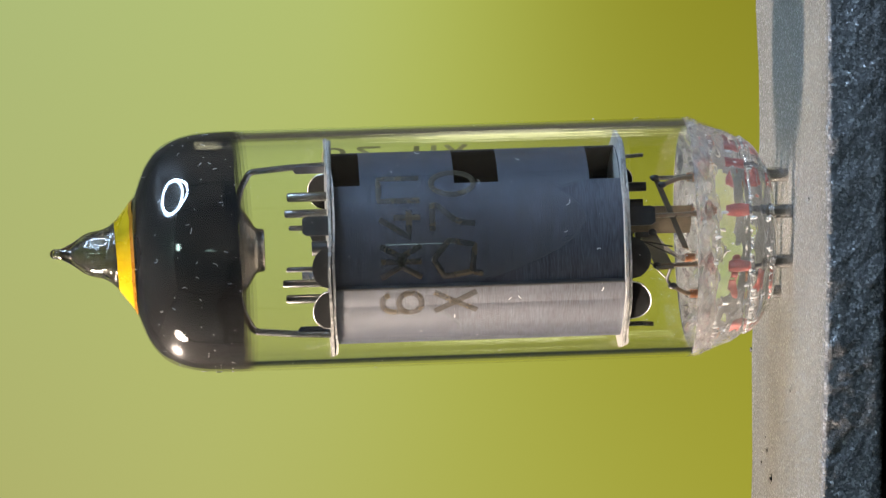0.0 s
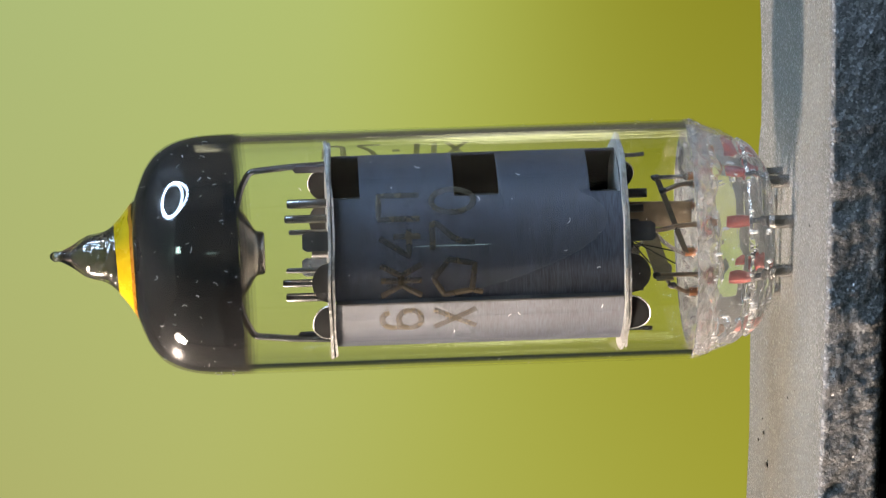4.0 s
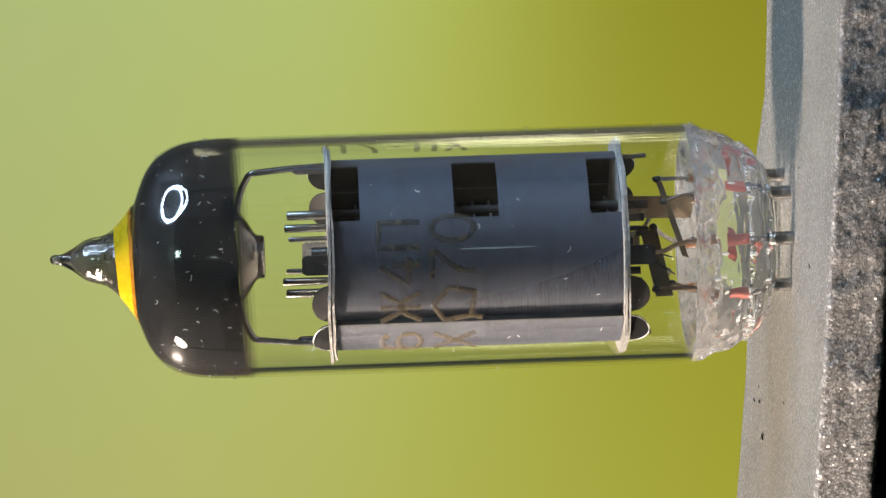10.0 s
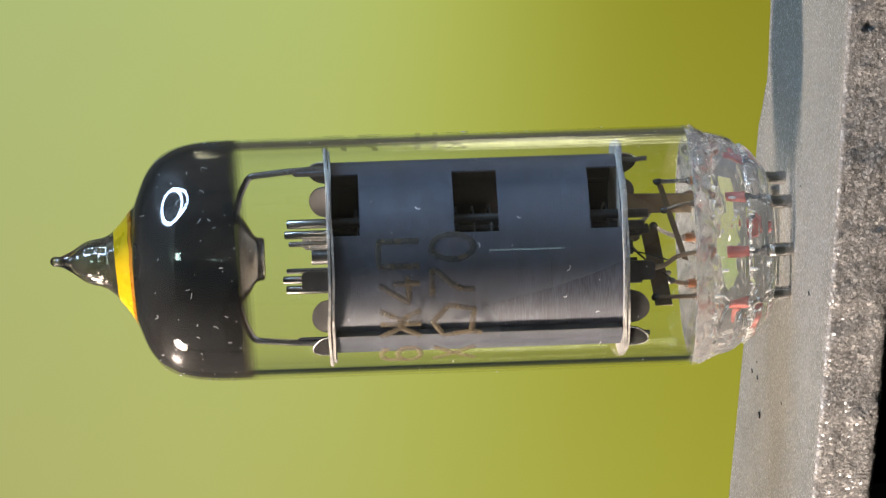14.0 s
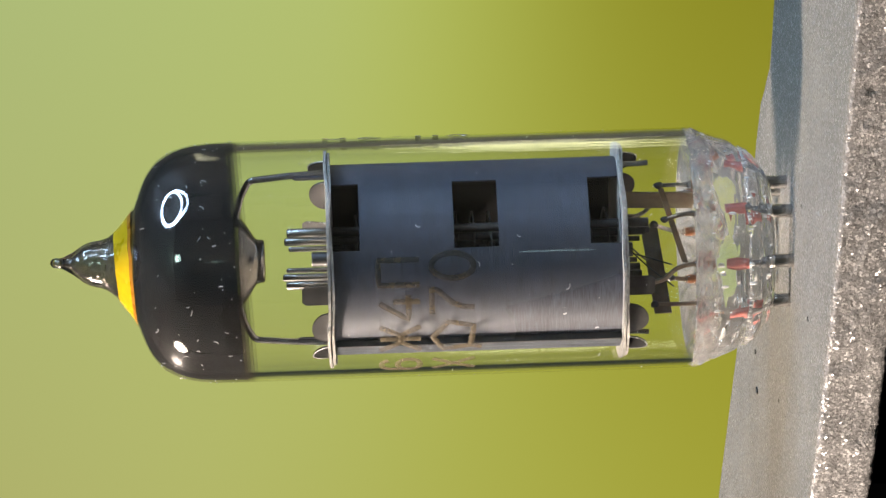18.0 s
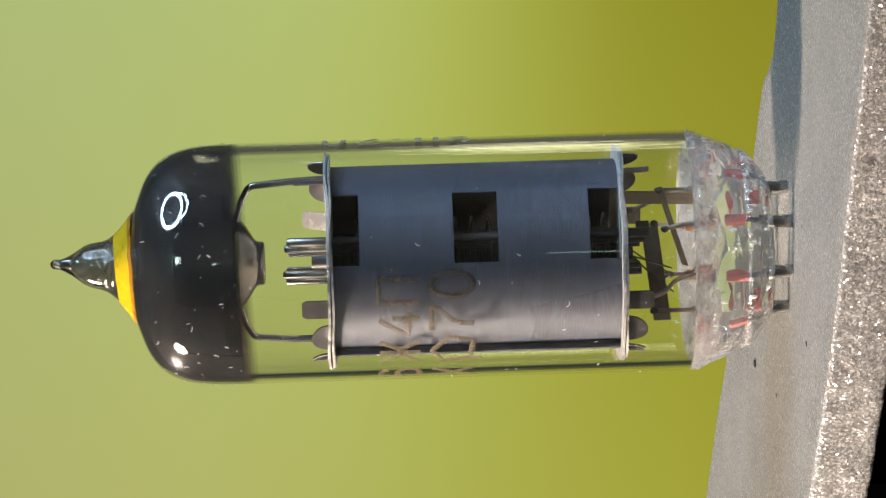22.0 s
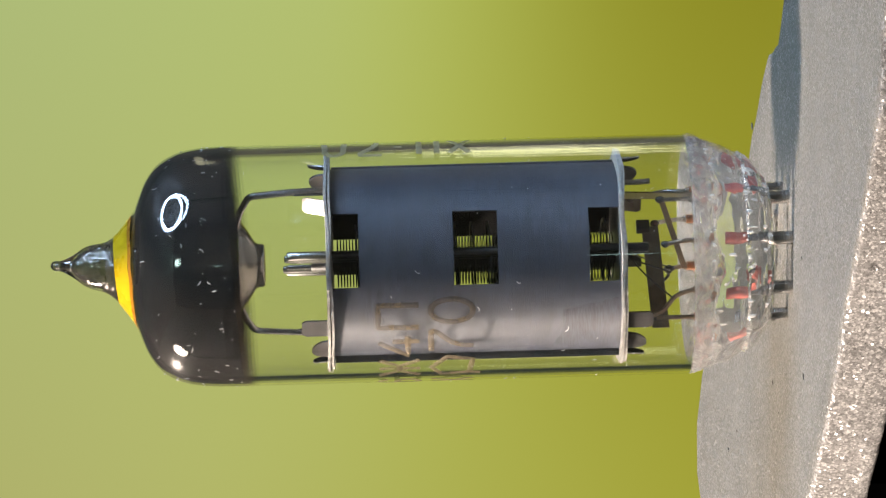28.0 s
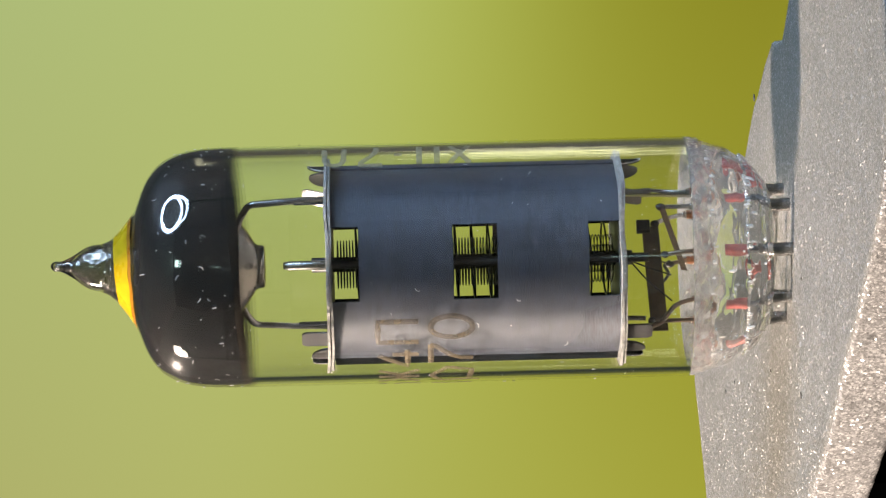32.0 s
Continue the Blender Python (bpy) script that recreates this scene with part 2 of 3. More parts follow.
def block(x, y, z, at=(0, 0, 0), bevel=0.0):
    bm = bmesh.new()
    bmesh.ops.create_cube(bm, size=1.0)
    bm.transform(Matrix.Translation(at) @ Matrix.Diagonal((x, y, z, 1)))
    if bevel:
        bmesh.ops.bevel(bm, geom=list(bm.edges), offset=bevel, segments=2, affect="EDGES", profile=0.6)
    return bm


def pol(r, degrees, z):
    return Vector((r * math.cos(radians(degrees)), r * math.sin(radians(degrees)), z))


# ---- the room, closed by plain walls
def room():
    def wall(name, x, y, z, at):
        tagged(part(name, block(x, y, z, at), WALL_PAINT, smooth=False), "plain dim grey painted surface", "wall", kind="structure")
    wall("floor", 3400, 3800, 60, (0, 0, -780))
    wall("ceiling", 3400, 3800, 60, (0, 0, 1680))
    wall("wall_north", 3400, 60, 2398, (0, 1869, 449))
    wall("wall_south", 3400, 60, 2398, (0, -1869, 449))
    wall("wall_east", 60, 3676, 2398, (1669, 0, 449))
    wall("wall_west", 60, 3676, 2398, (-1669, 0, 449))
    w = tagged(new("window_1"), "narrow bright window slit in a grey wall", "window", kind="structure")
    part("window_frame", block(300, 10, 1620, (150, -1832, 690), 2), WALL_PAINT, w, smooth=False)
    for x, z, wide, high, glow in ((40, -40, 44, 40, STREET), (150, 1290, 230, 250, DAYLIGHT)):
        part("pane", block(wide, 4, high, (x, -1824, z)), glow, w, smooth=False)
    w = tagged(new("window_2"), "low window of unseen glowing yellow panes, added for the streak on the glass", "window", kind="structure")
    part("window_frame", block(10, 900, 240, (1632, 1330, -15), 2), ENAMEL, w, smooth=False)
    # unseen glowing panes, added in uneven heights so their streak on the glass fades
    for y, wide, high in ((930, 34, 70), (1010, 64, 130), (1110, 28, 190), (1180, 84, 100), (1300, 34, 150), (1380, 28, 60), (1460, 84, 120), (1580, 28, 190), (1660, 50, 80)):
        part("pane", block(4, wide, high, (1624, y, -25)), STREAK_GLOW, w, smooth=False)
    # the backdrop emits its own painted light
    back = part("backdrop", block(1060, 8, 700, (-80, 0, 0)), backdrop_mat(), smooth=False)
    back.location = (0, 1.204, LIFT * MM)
    tagged(back, "far blurred yellow-green backdrop behind the table, glowing by itself", "backdrop", kind="structure")


def table():
    t = tagged(new("table"), "matt black table under the lamps and turntable", "table")
    part("tabletop", block(1200, 600, 24, (0, -170, -12), 2), VELVET, t, smooth=False)
    for x in (-560, 560):
        for y in (-430, 90):
            part("leg", block(40, 40, 726, (x, y, -387), 2), VELVET, t, smooth=False)


room()
table()


def turntable():
    t = tagged(new("turntable"), "black round turntable carrying the slab", "turntable")
    part("base", lathe([(0, 0), (26, 0), (26.5, 0.6), (26.5, 9), (26, 9.6), (0, 9.6)], 64), VELVET, t)
    part("platter", lathe([(0, 9.8), (17, 9.8), (17.6, 10.4), (17.6, 19.5), (17.2, 20.0), (0, 20.0)], 64), VELVET, t)
    return t


SLAB_TOP_Z = -25.15


def slab_z(y):
    """The top falls to the front and is all but level behind."""
    return SLAB_TOP_Z + LIFT + (0.02 if y < 0 else 0.006) * y


def slab():
    """A flat broken piece with an uneven outline; its top falls a little to the front."""
    rim = [(19.2, 15.1), (14.2, 13.3), (11.6, 13.0), (8.2, 12.9), (5.8, 14.4), (3, 16.4), (-1.4, 17.1), (-6, 17.3), (-8.7, 17.9), (-17.6, 17.5), (-25.6, 19.2), (-39.0, 22.3), (-51.5, 24.2),
           (-58, 23.4), (-61.0, 19.8), (-59.4, 15), (-57.6, 7.7), (-55, -6), (-44, -15), (-30, -18.5), (-17, -19.5), (-10, -20.6), (-2.4, -21.6), (7, -22.4), (14, -22.6), (18, -22.4), (23, -22),
           (33, -21.8), (42, -21), (50, -17), (52, -5), (46, 5), (34, 14)]
    fine = []
    for a, b in zip(rim, rim[1:] + rim[:1]):
        a, b = Vector(a), Vector(b)
        steps = max(2, int((b - a).length / 0.16))
        for i in range(steps):
            p = a.lerp(b, i / steps)
            k = noise.noise(Vector((p.x * 0.23, p.y * 0.23, 3))) * 0.3
            fine.append(p * (1 + k / p.length))
    bm = bmesh.new()
    levels = [(0.0, 1.4), (0.0, 0.55), (-0.12, 0.18), (-0.3, 0.04)] + [(-0.4 - 0.17 * k, 0.0) for k in range(20)] + [(-3.8, 0.03), (-4.05, 0.08), (-4.3, 0.25), (-4.45, 0.6)]
    rings = []
    for dz, inset in levels:
        ring = []
        for p in fine:
            d = p.normalized()
            q = Vector((p.x * 0.83 + dz * 0.37, p.y * 0.9 - dz * 0.3, dz * 1.2 + p.x * 0.21))
            rough = 0 if dz > -0.3 else 0.12 * noise.fractal(q * 0.8, 0.7, 2.17, 4) - 0.5 * max(0.0, noise.noise(q * 0.6) - 0.47)
            hole = max(0.0, 1 - math.hypot(p.x - 27.6, (dz + 1.5) * 1.1) / 0.75)
            v = p - d * (inset - rough + 0.20 * hole)
            ring.append(bm.verts.new((v.x, v.y, slab_z(v.y) + dz)))
        rings.append(ring)
    n = len(fine)
    for i, (a, b) in enumerate(zip(rings, rings[1:])):
        for k in range(n):
            j = (k + 1) % n
            f = bm.faces.new((a[k], a[j], b[j], b[k]))
            f.material_index = 0 if i < 2 else 1
    bm.faces.new(rings[0])
    bm.faces.new(rings[-1][::-1])
    s = part("slab", bm, [SLAB_TOP, SLAB_SIDE])
    bm = bmesh.new()
    rnd = random.Random(2)
    spots = [(-17.7, 6.0, 0.32), (-15.6, 8.3, 0.2), (-8.1, 18.0, 0.25), (3.4, -14.1, 0.15)] + [(rnd.uniform(-45, 35), rnd.uniform(-16, 12), rnd.uniform(0.06, 0.16)) for _ in range(16)]
    for x, y, r in spots:
        bmesh.ops.create_icosphere(bm, subdivisions=1, radius=r, matrix=Matrix.Translation((x, y, slab_z(y))) @ Matrix.Diagonal((1, rnd.uniform(0.8, 2.2), 0.35, 1)))
    tagged(part("dark_grain", bm, DARK_GRAIN, s, "small dark grains set in the top"), kind="stuff")
    return tagged(s, "rough grey broken stone slab with glittering grains", "slab")


TURNTABLE = turntable()
SLAB = slab()


# ---- the vacuum tube, in its own space: z along its axis, zero level with the lens line
TUBE = tagged(new("vacuum_tube"), "small clear glass vacuum tube with black getter dome and gold lettering", "vacuum tube")


def zx(x):
    return (784 - x) / 23.87


def rp(r):
    return r / 23.87


def spread(rows, step=40):
    """Rings (x, r) with the long stretches cut up evenly."""
    out = [rows[0]]
    for (x0, r0), (x1, r1) in zip(rows, rows[1:]):
        k = max(1, int(abs(x1 - x0) / step))
        out += [(x0 + (x1 - x0) * i / k, r0 + (r1 - r0) * i / k) for i in range(1, k + 1)]
    return [(rp(r), zx(x)) for x, r in out]


def smooth_line(rows, step):
    """A soft curve through points (x, r), cut up evenly."""
    pts = [Vector(p) for p in rows]
    pts = [pts[0] * 2 - pts[1]] + pts + [pts[-1] * 2 - pts[-2]]
    out = [(pts[1].x, pts[1].y)]
    for a, b, c, d in zip(pts, pts[1:], pts[2:], pts[3:]):
        ab, bc, cd = (max(1e-6, (q - p).length) for p, q in ((a, b), (b, c), (c, d)))
        m0 = ((b - a) / ab - (c - a) / (ab + bc) + (c - b) / bc) * bc
        m1 = ((c - b) / bc - (d - b) / (bc + cd) + (d - c) / cd) * bc
        k = max(1, round(bc / step))
        if bc > 60:
            k, m0, m1 = 12, c - b, c - b
        for i in range(1, k + 1):
            t = i / k
            p = b * (2 * t ** 3 - 3 * t * t + 1) + m0 * (t ** 3 - 2 * t * t + t) + c * (3 * t * t - 2 * t ** 3) + m1 * (t ** 3 - t * t)
            out.append((p.x, p.y))
    return [(rp(max(0.0, r)), zx(x)) for x, r in out]


OUT = smooth_line(((1212, 212.4), (1204, 212.5), (410, 212.5), (370, 211), (340, 207.5), (320, 202.5), (300, 194), (285, 184), (272, 170), (262, 155), (254, 138), (247, 120), (240, 102), (230, 87), (220, 74), (210, 62), (200, 53), (190, 46.5), (180, 43), (170, 41), (160, 38.5), (150, 34), (140, 27), (130, 20), (120, 14.5), (112, 10.5), (105, 8.8), (99, 9.2), (94, 7), (91, 3.5), (90, 0)), 4)


def nipple(z):
    """The drawn tip leans a little off the axis."""
    k = max(0.0, (z - zx(250)) / (zx(90) - zx(250)))
    return (0.20 * k, 0.35 * k)


def even(rows, step):
    """Points (x, r) along a profile at an even spacing."""
    out = [rows[0]]
    for a, b in zip(rows, rows[1:]):
        k = max(1, round(math.dist(a, b) / step))
        out += [(a[0] + (b[0] - a[0]) * i / k, a[1] + (b[1] - a[1]) * i / k) for i in range(1, k + 1)]
    return [(rp(r), zx(x)) for x, r in out]


def pressed_base():
    """The thick foot of the bulb: its lumpy outside and the floor of the hollow, open where they meet the wall."""
    outside = even(((1362, 0), (1364, 40), (1366, 70), (1363, 102), (1358, 122), (1350, 137), (1345, 142), (1340, 150), (1332, 161), (1322, 170), (1312, 175.5), (1307, 174), (1302, 177.5), (1294, 184), (1280, 191), (1264, 196), (1256, 198.5), (1245, 202), (1232, 208), (1222, 211), (1212, 212.4)), 4.5)
    floor = even(((1212, 197), (1214, 195), (1217, 188), (1221, 176), (1226, 160), (1231, 145), (1236, 128), (1235, 112), (1238, 98), (1242, 80), (1245, 40), (1245, 0)), 4.5)
    bm = lathe(outside, 128)
    for v in bm.verts:
        x, r = 784 - v.co.z * 23.87, math.hypot(v.co.x, v.co.y)
        a = math.atan2(v.co.y, v.co.x)
        if r < 1.2:
            continue
        join = min(1.0, max(0.0, (x - 1212) / 12)) * min(1.0, (r - 1.2) / 2)
        edge = math.exp(-((x - 1312) / 9) ** 2) + 1.2 * math.exp(-((x - 1232) / 14) ** 2)
        lobe = 0.09 * math.cos(8 * (a - radians(335))) * math.exp(-((x - 1283) / 24) ** 2)
        k = lobe + (0.06 + 0.10 * edge) * noise.noise(v.co * 0.9) + (0.022 + 0.17 * edge) * noise.noise(v.co * 2.1) + (0.008 + 0.07 * edge) * noise.noise(v.co * 4.3)
        k *= join
        v.co.x *= 1 + k / r
        v.co.y *= 1 + k / r
        v.co.z += 0.7 * k * edge
    low = lathe(floor, 128)
    for v in low.verts:
        r = math.hypot(v.co.x, v.co.y)
        a = math.atan2(v.co.y, v.co.x)
        join = min(1.0, max(0.0, (8.25 - r) / 0.6)) * min(1.0, r / 2)
        v.co.z += join * (0.30 * noise.noise(v.co * 1.5) + 0.07 * noise.noise(v.co * 3.1) + 0.10 * math.cos(16 * a) * min(1.0, r / 6))
    base = part("glass_base", bm, BASE_GLASS, TUBE, "thick pressed glass base full of glints", turn=False)
    base.visible_shadow = False
    part("glass_floor", low, BASE_GLASS, TUBE, "lumpy glass floor round the leads", turn=False)


def envelope():
    inner = spread(((128, 0), (131, 6), (140, 13), (150, 20), (160, 26), (172, 31), (184, 33), (195, 36), (206, 42), (220, 54), (234, 70), (246, 98), (256, 118), (264, 134.5), (276, 153.5), (290, 170), (304, 178.5), (322, 187), (345, 192.5), (372, 195.5), (410, 196.8), (1206, 197), (1212, 197)))
    glass = part("glass_envelope", lathe(OUT + inner, 128, drift=nipple), GLASS, TUBE, "clear thin glass bulb drawn to a pointed tip", turn=False)
    glass.visible_shadow = False
    pressed_base()
    coat = smooth_line(((254, 133), (262, 150), (272, 165), (285, 179), (300, 189), (320, 197.5), (340, 202), (370, 203.5), (395, 203), (417, 202)), 8)
    lean = Vector((-0.485, -0.875)) * (-0.48 / 8.2)
    bm = bmesh.new()
    rows = []
    for i, (r, z) in enumerate(coat):
        k = max(0.0, min(1.0, (zx(345) - z) / (zx(345) - zx(417))))
        row = []
        for j in range(96):
            x, y = r * math.cos(j * math.tau / 96), r * math.sin(j * math.tau / 96)
            wave = k * 0.10 * noise.noise(Vector((x * 0.5, y * 0.5, 1)))
            row.append(bm.verts.new((x, y, z + k * (lean.x * x + lean.y * y) + wave)))
        rows.append(row)
    for a, b in zip(rows, rows[1:]):
        for j in range(96):
            bm.faces.new((a[j], a[(j + 1) % 96], b[(j + 1) % 96], b[j]))
    bm.faces.new(rows[0])
    part("getter_coat", bm, GETTER, TUBE, "mirror-black getter film inside the dome")
    def cone(x):
        for (r0, z0), (r1, z1) in zip(OUT, OUT[1:]):
            if z0 <= zx(x) <= z1:
                return r0 + (r1 - r0) * (zx(x) - z0) / max(1e-9, z1 - z0)
        return 0.0

    def band(name, x0, x1, material, label):
        """A painted ring on the cone under the tip, lying a little askew."""
        bm = bmesh.new()
        rows = []
        for i in range(6):
            row = []
            for k in range(72):
                a = 360 * k / 72
                x = x0 + (x1 - x0) * i / 5 + 4.0 * math.cos(radians(a - 210)) + 1.6 * noise.noise(Vector((a * 0.06, i, 2)))
                dx, dy = nipple(zx(x))
                p = pol(cone(x) + 0.03, a, zx(x))
                row.append(bm.verts.new((p.x + dx, p.y + dy, p.z)))
            rows.append(row)
        for a, b in zip(rows, rows[1:]):
            for k in range(72):
                bm.faces.new((a[k], a[(k + 1) % 72], b[(k + 1) % 72], b[k]))
        part(name, bm, material, TUBE, label)
    band("yellow_band", 208, 234, YELLOW, "yellow lacquer band under the tip")
    band("amber_edge", 234, 240, AMBER, "amber-brown edge of the yellow band")
    inside = even(((97, 0), (100, 4), (106, 5), (118, 4), (131, 7), (140, 14), (150, 21), (160, 27), (172, 32), (184, 34), (195, 37), (206, 43), (220, 55), (230, 66)), 4)
    film = lathe(inside, 48, drift=nipple)
    for v in film.verts:
        k = 1 + 0.10 * noise.noise(v.co * 1.3) + 0.05 * noise.noise(v.co * 3.2)
        v.co.x, v.co.y = v.co.x * k, v.co.y * k
    part("tip_film", film, TIP_FILM, TUBE, "thin silvery film inside the tip")
    for k, edge_film in enumerate(FADE):
        bm = lathe([(rp(201.7), zx(417 + 6 * k)), (rp(201.7), zx(423 + 6 * k))], 96)
        for v in bm.verts:
            v.co.z += lean.x * v.co.x + lean.y * v.co.y
        part("getter_edge", bm, edge_film, TUBE, "thin brown edge of the getter film")


envelope()

HOLE = 331.0        # the way the windows of the anode face, and the opposite way
SEAM = 246.0


def shell(r, a0, a1, z0, z1, holes, thick=0.13):
    """Part of a cylinder wall between two angles, with square windows (angle0, angle1, z0, z1)."""
    cuts = sorted({a0, a1, *[a for h in holes for a in h[:2]]})
    angles = []
    for a, b in zip(cuts, cuts[1:]):
        k = max(1, int((b - a) / 4))
        angles += [a + (b - a) * i / k for i in range(k)]
    angles.append(a1)
    zs = sorted({z0, z1, *[z for h in holes for z in h[2:]]})
    bm = bmesh.new()
    grid = [[(bm.verts.new(pol(r, a, z)), bm.verts.new(pol(r - thick, a, z))) for z in zs] for a in angles]
    full = {}
    for i in range(len(angles) - 1):
        for k in range(len(zs) - 1):
            am, zm = (angles[i] + angles[i + 1]) / 2, (zs[k] + zs[k + 1]) / 2
            full[i, k] = not any(h[0] < am < h[1] and h[2] < zm < h[3] for h in holes)
    for (i, k), solid in full.items():
        if not solid:
            continue
        a, b, c, d = grid[i][k], grid[i + 1][k], grid[i + 1][k + 1], grid[i][k + 1]
        bm.faces.new((a[0], b[0], c[0], d[0]))
        # inner faces go black: shade inside the shell, put into the colour
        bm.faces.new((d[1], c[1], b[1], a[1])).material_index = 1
        for near, (p, q) in (((i, k - 1), (a, b)), ((i + 1, k), (b, c)), ((i, k + 1), (c, d)), ((i - 1, k), (d, a))):
            if not full.get(near, False):
                bm.faces.new((p[0], p[1], q[1], q[0]))
    return bm


TOP_MICA, LOW_MICA = zx(584), zx(1093)


def anode():
    z0, z1 = LOW_MICA + 0.15, TOP_MICA - 0.15
    rows = ((zx(1087), zx(1034)), (zx(876), zx(799)), (zx(636), zx(588)))
    for facing, r in ((HOLE, 6.95), (HOLE - 180, 7.12)):
        holes = [(facing - 22.5, facing + 22.5, a, b) for a, b in rows]
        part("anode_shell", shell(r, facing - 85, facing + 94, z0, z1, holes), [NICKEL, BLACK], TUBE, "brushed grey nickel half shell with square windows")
    for a in (SEAM, SEAM - 180):
        bm = shell(7.42, a - 14, a, z0 + 0.1, z1 - 0.1, [])
        for v in bm.verts:
            t = max(0.0, (a % 360 - math.degrees(math.atan2(v.co.y, v.co.x)) % 360) / 14)
            k = 1 - t * 0.045
            v.co.x *= k
            v.co.y *= k
        flange = part("seam_flange", bm, NICKEL, TUBE, "folded nickel seam standing off the shell")
        lip = sheet([(6.9, z0 + 0.1), (7.42, z0 + 0.1), (7.42, z1 - 0.1), (6.9, z1 - 0.1)], 0.14, Matrix.Rotation(radians(a), 4, "Z") @ Matrix.Rotation(radians(90), 4, "X"))
        part("lip", lip, DARK_METAL, flange, smooth=False)


anode()


def dome_tab(angle, half, r, z, height, way, material, rim=None):
    """A rounded tab of the shell that passes through the mica."""
    bm = bmesh.new()
    n, m = 14, 6
    grid = []
    for i in range(n + 1):
        u = -1 + 2 * i / n
        top = height * math.sqrt(max(0.0, 1 - u * u)) + 0.02
        grid.append([(bm.verts.new(pol(r, angle + u * half, z + way * top * k / m)), bm.verts.new(pol(r - 0.13, angle + u * half, z + way * top * k / m))) for k in range(m + 1)])
    for i in range(n):
        for k in range(m):
            a, b, c, d = grid[i][k], grid[i + 1][k], grid[i + 1][k + 1], grid[i][k + 1]
            bm.faces.new((a[0], b[0], c[0], d[0]))
            bm.faces.new((d[1], c[1], b[1], a[1]))
        bm.faces.new((grid[i][m][0], grid[i + 1][m][0], grid[i + 1][m][1], grid[i][m][1]))
    tab = part("anode_tab", bm, material, TUBE, "rounded end tab of the shell")
    if rim:
        line = []
        for i in range(n + 1):
            u = -1 + 2 * i / n
            line.append(pol(r, angle + u * half, z + way * (height * math.sqrt(max(0.0, 1 - u * u)) + 0.02)))
        part("rim", wire(line, 0.05, 8), rim, tab, "bright bent rim")


def square_tab(angle, r, z, way, length, wide, material, out=0):
    place = Matrix.Rotation(radians(angle), 4, "Z") @ Matrix.Translation((r, 0, z)) @ Matrix.Rotation(radians(90 + out), 4, "Y")
    h = length * way
    pts = [(-0.0, -wide / 2), (-0.0, wide / 2), (-h * 0.86, wide / 2), (-h, wide * 0.36), (-h, -wide * 0.36), (-h * 0.86, -wide / 2)]
    part("anode_tab", sheet(pts, 0.14, place), material, TUBE, "flat end tab of the shell", smooth=False)


def tabs():
    for z, way, tall in ((TOP_MICA, 1, 1.45), (LOW_MICA, -1, 1.7)):
        for a in (258, 78):
            dome_tab(a, 13, 6.95, z, tall, way, TAB_METAL)
        for a in (232, 52):
            dome_tab(a, 14, 7.3, z, tall, way, BLACK, NICKEL_BRIGHT)
        square_tab(283, 7.05, z, way, 2.1, 1.4, TAB_METAL)
        square_tab(107, 7.05, z, way, 2.2, 1.45, NICKEL_BRIGHT if way > 0 else CUP_METAL, 20 if way > 0 else 14)


tabs()


def grids():
    """Cathode in the middle and three wound grids, each on two rods."""
    rnd = random.Random(7)
    d = Vector((math.cos(radians(HOLE)), math.sin(radians(HOLE)), 0))
    e = Vector((-d.y, d.x, 0))
    for reach, wide, pitch, thin, rod, top, low in ((1.75, 1.0, 0.225, 0.035, 0.20, 508, 1128), (2.95, 1.75, 0.225, 0.045, 0.30, 501, 1135), (4.3, 2.75, 1.22, 0.085, 0.34, 506, 1140)):
        turns = int((TOP_MICA - LOW_MICA - 0.8) / pitch)
        bm = bmesh.new()
        for i in range(turns):
            z = LOW_MICA + 0.4 + pitch * (i + 0.5) + rnd.uniform(-0.012, 0.012)
            slant = 0.0 if pitch < 0.5 else 0.10
            ring = [d * (reach * math.cos(a)) + e * (wide * math.sin(a)) + Vector((0, 0, z + slant * math.sin(a))) for a in (k * math.tau / 20 for k in range(21))]
            wire(ring, thin, 4, bm=bm)
        g = part("grid", bm, DARK_METAL, TUBE, "fine wound wire grid")
        for k in (1, -1):
            p = d * reach * k
            bm = lathe([(0, zx(top + 3 * k)), (rod * 0.8, zx(top + 1 + 3 * k)), (rod, zx(top + 4 + 3 * k)), (rod, TOP_MICA), (rod, zx(low)), (0, zx(low))], 14, centre=(p.x, p.y))
            # the rod is darker below the top mica
            for f in bm.faces:
                f.material_index = 1 if f.calc_center_median().z < TOP_MICA - 0.5 else 0
            part("grid_rod", bm, [WIRE, DARK_METAL], g, "round nickel rod")
    bm = lathe([(0, zx(551)), (0.52, zx(551)), (0.55, zx(553)), (0.55, zx(1118)), (0, zx(1118))], 24)
    part("cathode", bm, DARK_METAL, TUBE, "dark cathode sleeve")


grids()


